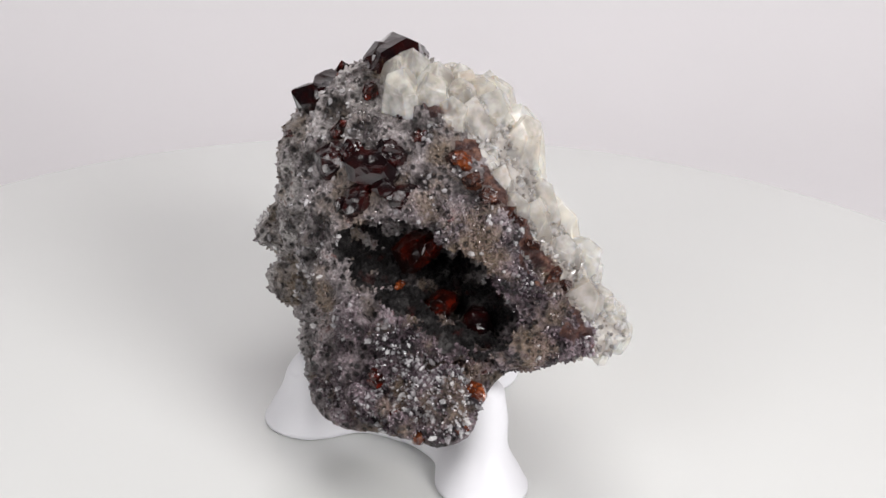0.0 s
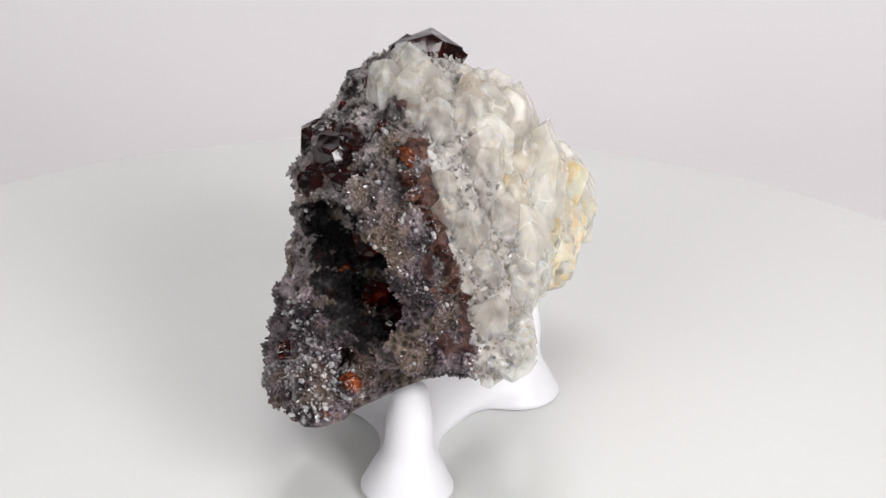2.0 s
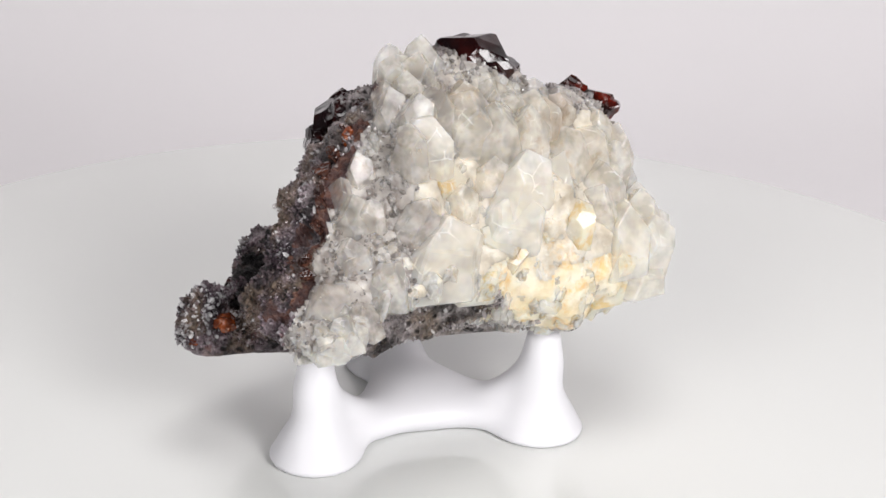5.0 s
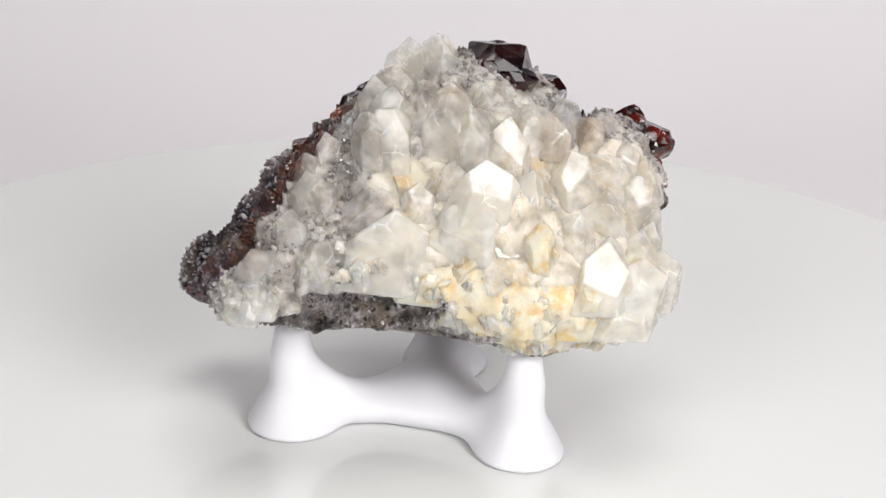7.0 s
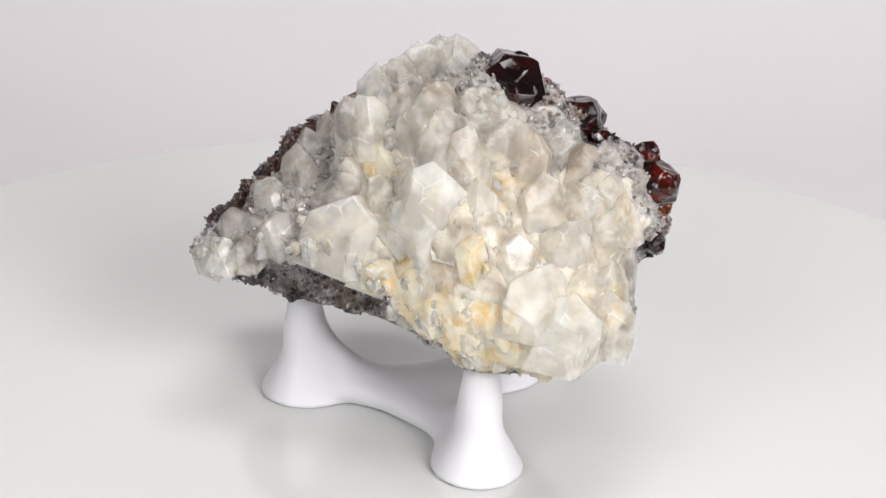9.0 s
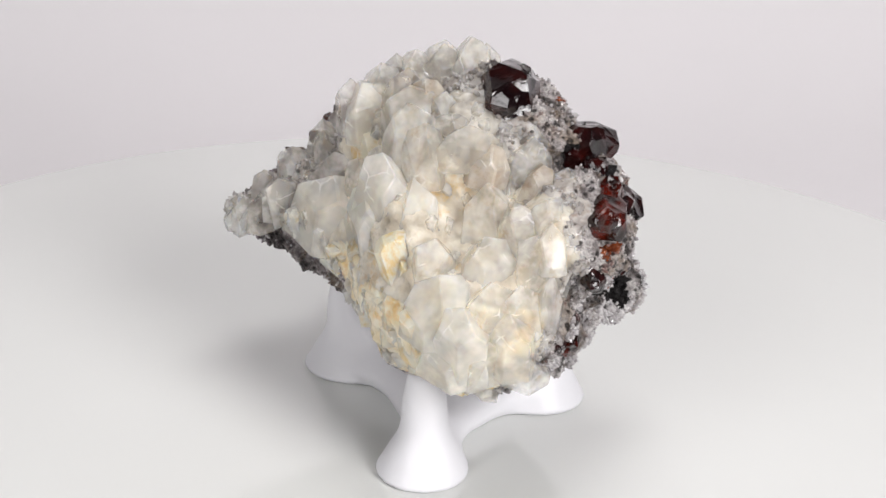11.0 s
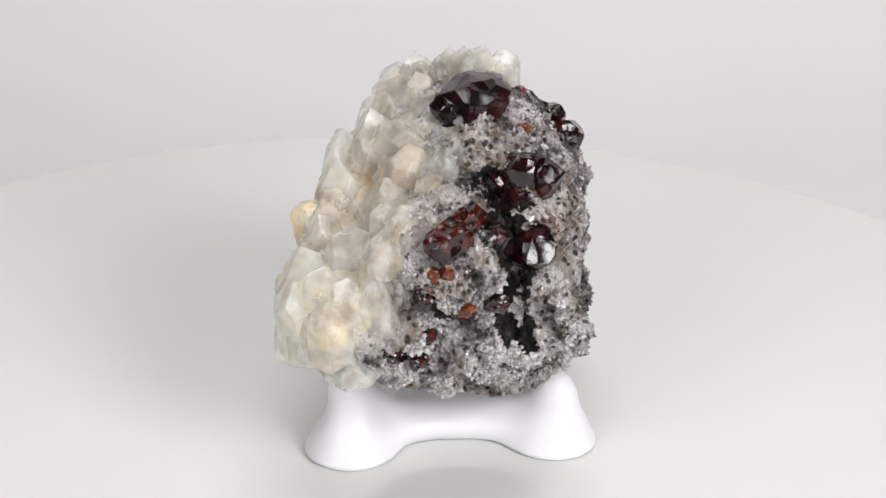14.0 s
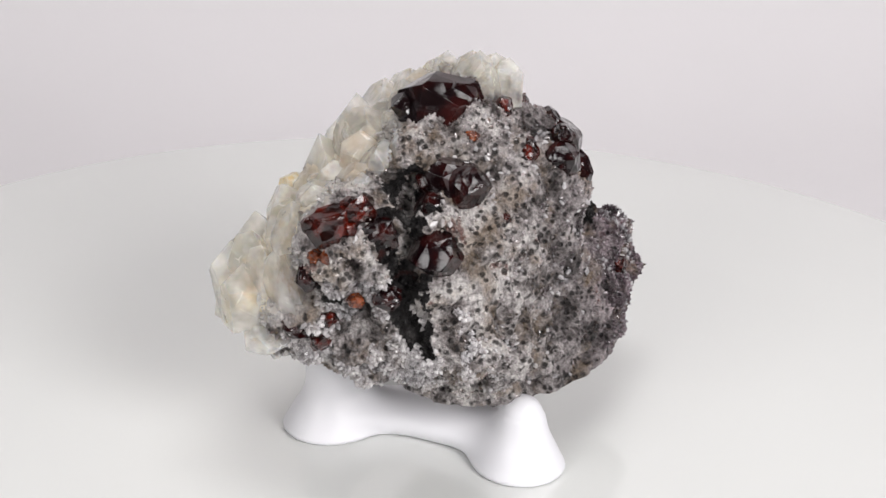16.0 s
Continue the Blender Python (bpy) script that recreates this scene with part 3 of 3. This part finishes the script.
YELLOW_CRYSTALS = [
    (17.1, 29.7, 32.6, 5.5, 3.0), (20.7, 6.2, 44.9, 5.6, 5.0), (19.2, 15.6, 45.5, 5.0, 4.0), (16.0, -2.5, 57.8, 4.1, 3.6), (19.1, 21.4, 40.2, 5.0, 3.5),
    (20.8, 13.4, 36.7, 5.1, 3.0), (22.4, 5.0, 39.7, 5.1, 3.0), (19.4, 23.0, 32.9, 4.5, 2.5), (18.1, 22.4, 45.6, 3.5, 5.5), (17.1, 31.8, 37.9, 3.5, 4.0)]
STAINED_CRYSTALS = [
    (-8.5, 25.9, 61.1, 3.1, 3.1), (5.2, 2.4, 69.6, 3.0, 3.0), (-1.4, 21.5, 62.6, 4.0, 3.0)]


# the thin calcite lip over the hollow underside
LIP_CRYSTALS = [(32.0, -26.5, 35.5, 2.5), (30.4, -21.7, 34.8, 2.3), (28.8, -17.5, 38.8, 2.3), (27.9, -13.0, 41.0, 2.3), (27.1, -8.9, 43.2, 2.3), (25.6, -4.3, 43.9, 2.4), (24.6, -0.2, 42.2, 2.4), (22.9, 3.5, 38.5, 2.4), (20.6, 6.8, 32.0, 2.6), (29.0, -25.3, 39.9, 2.5), (29.5, -29.4, 38.5, 2.3)]


def tone_at(p, rng):
    """Which calcite grows where: cream and yellow low on the flank, clear on the crest, smoky by the seam."""
    at = np.array([p])
    if p[0] > 30:
        return MILKY
    if smoky_zone(at)[0]:
        return SMOKY if rng.random() < 0.7 else CLEAR
    if low_zone(at)[0]:
        return YELLOW if rng.random() < 0.6 else MILKY
    return CLEAR if rng.random() < (0.8 if p[2] > 56 else 0.6) else MILKY


def build_pale_crystals():
    rng = random.Random(4)
    forms = shapes("calcite_crystal", "point", (CLEAR, MILKY, YELLOW, SMOKY, STAINED), 7)
    teeth = shapes("calcite_crystal", "tooth", (CLEAR, MILKY, YELLOW, SMOKY, STAINED), 8)
    placed = []
    for rows, mat in ((CREST_CRYSTALS, CLEAR), (CLEAR_CRYSTALS, CLEAR), (CLEAR_CRYSTALS_LOWER, CLEAR), (SMOKY_CRYSTALS, SMOKY),
                      (MILKY_CRYSTALS, MILKY), (YELLOW_CRYSTALS, YELLOW), (STAINED_CRYSTALS, STAINED)):
        placed += [(np.array((x, y, z)), r * (1.2 if z < 70 else 1.0), h * (1.25 if z < 70 else 1.0), mat) for x, y, z, r, h in rows]
    large = {tuple(row[0]) for row in placed if row[3] is not YELLOW}
    centres = skin_points[skin_faces[skin_bright]].mean(1)
    smokes, lows = smoky_zone(centres), low_zone(centres)
    order = list(range(len(centres)))
    rng.shuffle(order)
    for least, most, more, gap in ((2.6, 4.4, 90, 0.6), (1.3, 2.2, 90, 0.62)):
        goal = len(placed) + more
        for k in order:
            if len(placed) >= goal:
                break
            foot = lows[k] and not smokes[k]
            r = rng.uniform(least, most) * (0.7 if smokes[k] else 0.75 if foot else 1.0)
            if all(np.sum((centres[k] - c) ** 2) > ((0.45 if foot else gap) * (r + q)) ** 2 for c, q, h, mat in placed):
                placed.append((centres[k], r, r * rng.uniform(0.9, 1.4), tone_at(centres[k], rng)))
    placed = [row for row in placed if np.hypot(row[0][0] + 9.2, row[0][1] - 7.5) > 5.5 + 0.6 * row[1] or row[0][2] < 65]
    placed = [row for row in placed if not in_any(np.array([row[0]]), ARCH, 1.03 + 0.02 * row[1])[0]]
    placed += [(np.array((x, y, z)), r, r * rng.uniform(1.0, 1.4), tone_at((x, y, z), rng)) for x, y, z, r in LIP_CRYSTALS]
    normals = outward(np.array([row[0] for row in placed]))
    for (p, r, high, mat), n in zip(placed, normals):
        bold = tuple(p) in large
        axis = Vector(n) * (0.35 if bold else 0.55) + Vector((0, 0, 1.0)) + Vector([rng.uniform(-0.15, 0.15) for k in range(3)])
        axis.normalize()
        at = Vector(p) - Vector(n) * (r * (0.5 if bold else 0.6 if r < 2.3 or p[2] > 66 else 0.8 if mat is YELLOW else 1.05))
        tip = np.array([at + axis * high])
        at -= Vector(n) * min(0.9 * r, max(0.0, -body(tip, False)[0] - (6.0 if p[2] > 70 else 3.0)))
        floor = 23.0 + 0.29 * (at.x - 9) + 0.85 * high * axis.z + 0.5 * r * (1 - axis.z)
        at.z += max(0.0, floor - at.z)
        set_crystal("calcite_crystal", rng.choice((teeth if bold else forms)[mat.name]), at, axis, (r, r, high), rng.random() * 6.28, specimen)


build_pale_crystals()
pebble = shapes("calcite_pebble", "bud", (MILKY,), 1)["milky_calcite"][0]
set_crystal("calcite_pebble", pebble, (30.6, -28.4, 34.6), (0.3, -0.2, 1), (4.6, 5.4, 3.6), 0.4, specimen, "rounded cream calcite pebble at the tip")

DARK_CRYSTALS = [
    (-21.2, 14.2, 60.6, 5.8), (-24.5, 13.0, 60.0, 4.4), (-18.9, -12.6, 58.2, 4.2), (-26.6, 20.2, 50.5, 4.8),
    (-11.9, -17.8, 58.5, 5.6), (-14.5, -19.5, 54.0, 4.0),
    (-6.0, -21.5, 55.5, 3.8), (-9.0, -17.0, 62.0, 3.2), (-8.2, 37.2, 33.6, 3.0), (-14.5, 38.8, 46.3, 2.8), (7.4, -28.2, 34.6, 3.6),
    (-22.5, 30.0, 55.0, 3.4), (-23.0, 19.0, 57.0, 4.0), (-24.5, 29.5, 43.0, 2.6), (-16.0, -15.5, 62.0, 2.6)]
RED_CRYSTALS = [
    (-4.4, -17.8, 44.0, 5.2), (1.0, -24.5, 37.6, 2.9), (-17.2, 36.6, 56.0, 4.8), (-19.6, 32.1, 58.8, 3.4), (-12.2, 34.6, 32.2, 2.6),
    (-18.6, -5.0, 61.0, 2.6), (-13.4, -3.0, 69.0, 1.9), (-28.7, 8.1, 55.0, 1.5), (-17.7, 36.4, 35.2, 1.8), (-10.1, -37.7, 28.0, 1.9),
    (-8.1, -11.6, 68.6, 1.5), (-4.6, -15.6, 65.7, 1.5), (-6.0, -44.0, 24.5, 1.5)]
AMBER_CRYSTALS = [
    (-18.5, 37.0, 51.5, 2.4), (-16.0, 38.6, 50.5, 1.7), (-20.3, 33.2, 40.8, 1.9), (7.6, -42.4, 28.8, 2.3), (4.2, -47.6, 24.8, 2.3),
    (-2.3, -45.4, 21.2, 1.6), (-19.3, 8.4, 67.4, 1.4), (-6.5, -22.0, 38.5, 1.6), (3.5, -19.0, 62.6, 2.0)]
RUST_CHIPS = [
    (2.0, -19.2, 63.0, 2.4), (5.8, -22.6, 60.0, 2.2), (8.4, -24.4, 57.8, 2.6), (11.6, -26.2, 55.6, 2.4), (14.0, -26.2, 53.8, 2.2),
    (16.5, -27.8, 51.0, 1.8), (20.0, -30.6, 46.0, 2.2), (22.6, -30.4, 44.2, 2.0), (10.0, -25.4, 57.6, 1.6), (6.6, -23.2, 61.2, 1.4)]


def build_red_crystals():
    rng = random.Random(9)
    for rows, mat, name, label in ((DARK_CRYSTALS, GARNET, "dark_red_crystal", "glossy faceted dark red, almost black crystal"),
                                   (RED_CRYSTALS, RUBY, "red_crystal", "glossy translucent deep red crystal"),
                                   (AMBER_CRYSTALS, AMBER, "amber_crystal", "small translucent orange-brown crystal"),
                                   (RUST_CHIPS, RUST, "rusty_chip", "rough rust-brown seam fragment")):
        forms = shapes(name, "chip" if mat is RUST else "bud", (mat,), 6)[mat.name]
        seats, wide = np.array([r[:3] for r in rows]), np.array([r[3] for r in rows])
        for k in range(6):
            away = np.clip(-body(seats) - np.where(wide > 2.5, 0.4, 0.1) * wide, 0, 1.5)
            seats -= outward(seats) * away[:, None]
        spots = outward(seats)
        for (x, y, z), r, n in zip(seats.tolist(), wide.tolist(), spots):
            axis = Vector(n) + Vector([rng.uniform(-0.4, 0.4) for k in range(3)])
            set_crystal(name, rng.choice(forms), Vector((x, y, z)) + Vector(n) * (0.08 * r if r > 2.2 else 0.1), axis, (r * rng.uniform(0.9, 1.1), r * rng.uniform(0.85, 1.05), r * rng.uniform(0.8, 1.0)),
                        rng.random() * 6.28, specimen, label)


build_red_crystals()
crown = shapes("dark_red_crystal", "bud", (GARNET,), 3)["dark_red_sphalerite"][2]
set_crystal("dark_red_crystal", crown, (-9.0, 8.4, 69.0), (-0.12, 0.15, 1), (8.4, 7.9, 6.8), 0.5, specimen, "large glossy faceted dark red crystal on the crest")


# ---- druse: thousands of tiny crystal points on the dark matrix ----
def points_on(quads, chance, count, small, large, rng):
    """Little pointed crystals scattered over quads: all points and faces of one mesh, in millimetres."""
    normal = np.cross(quads[:, 2] - quads[:, 0], quads[:, 3] - quads[:, 1])
    normal /= np.linalg.norm(normal, axis=1)[:, None] + 1e-9
    pick = rng.choice(len(quads), count, p=chance / chance.sum())
    w = rng.dirichlet((1, 1, 1, 1), count)
    at = (quads[pick] * w[:, :, None]).sum(1)
    axis = normal[pick] + rng.normal(0, 0.45, (count, 3))
    axis /= np.linalg.norm(axis, axis=1)[:, None]
    side = np.cross(axis, rng.normal(0, 1, (count, 3)))
    side /= np.linalg.norm(side, axis=1)[:, None]
    other = np.cross(axis, side)
    size = small + (large - small) * rng.random(count) ** 2
    points, n = [], 5
    for level, wide in ((-0.4, 0.8), (0.75, 0.9)):
        for k in range(n):
            a = 2 * math.pi * k / n
            points.append(at + size[:, None] * (0.62 * wide * (math.cos(a) * side + math.sin(a) * other) + level * axis))
    points.append(at + (size * 1.5)[:, None] * axis)
    points = np.stack(points, 1).reshape(-1, 3)
    one = [(k, (k + 1) % n, n + (k + 1) % n, n + k) for k in range(n)] + [(n + k, n + (k + 1) % n, 2 * n) for k in range(n)]
    return points, [tuple(i + c * 11 for i in f) for c in range(count) for f in one]


def build_druse():
    rng = np.random.default_rng(11)
    quads = skin_points[skin_faces[skin_dark]]
    quads = quads[quads[:, :, 2].min(1) > 24.2 + 0.29 * (quads[:, 0, 0] - 9)]
    hollow = skin_points[skin_faces[skin_lined]]
    strip = skin_points[skin_faces[skin_bright]]
    smokes = smoky_zone(strip[:, 0])
    strip = strip[smokes]
    patch = np.array([noise.noise(Vector(q) * 0.12) + 0.5 * noise.noise(Vector(q) * 0.3) for q in quads.mean(1)])
    front = quads[:, 0, 1] < -24
    snowy = (quads[:, 0, 1] > 16) & (quads[:, 0, 2] < 47)
    for name, where, chance, mat, count, small, large, label in (
            ("lilac_druse", quads, np.where(front, 1.0, 0.1) * (patch > -0.2), FROST, 11500, 0.2, 0.58, "sugary lilac-grey crystal points"),
            ("white_druse", quads, np.where(snowy, 1.0, np.where((quads[:, 0, 1] < -34) & (patch > 0.12), 0.12, 0.02)) * (patch > 0.0), SNOW, 6800, 0.3, 0.9, "frosty white crystal rosettes"),
            ("grey_druse", quads, np.where(front | snowy, 0.25, np.where(quads[:, 0, 0] < -22, 0.35, 1.0)) * (patch < 0.12), SUGAR, 7000, 0.18, 0.5, "fine brownish-grey crystal points"),
            ("black_druse", hollow, np.ones(len(hollow)), LINING, 2600, 0.25, 0.8, "tiny dark crystal points in the hollows, shade put into their colour"),
            ("smoky_druse", strip, np.ones(len(strip)), SMOKE, 1300, 0.3, 0.9, "small smoky crystal points between the calcite")):
        points, faces = points_on(where, chance, count, small, large, rng)
        tagged(part(name, ((points * 0.001 - np.array(BASE)).tolist(), faces), mat, specimen, label), kind="stuff")


build_druse()


# ---- what moves ----
def motions():
    """The turntable turns evenly and carries the stand and the specimen round."""
    times = [0.5 * k for k in range(33)]
    walk(platter, [(t, pose(0, 0, 0, 0, 0, SPIN * t)) for t in times])
    walk(stand, [(t, pose(0, 0, 0.0002, 0, 0, SPIN * t)) for t in times])
    walk(specimen, [(t, pose(0, 0, BASE.z, 0, 0, SPIN * t)) for t in times])


motions()
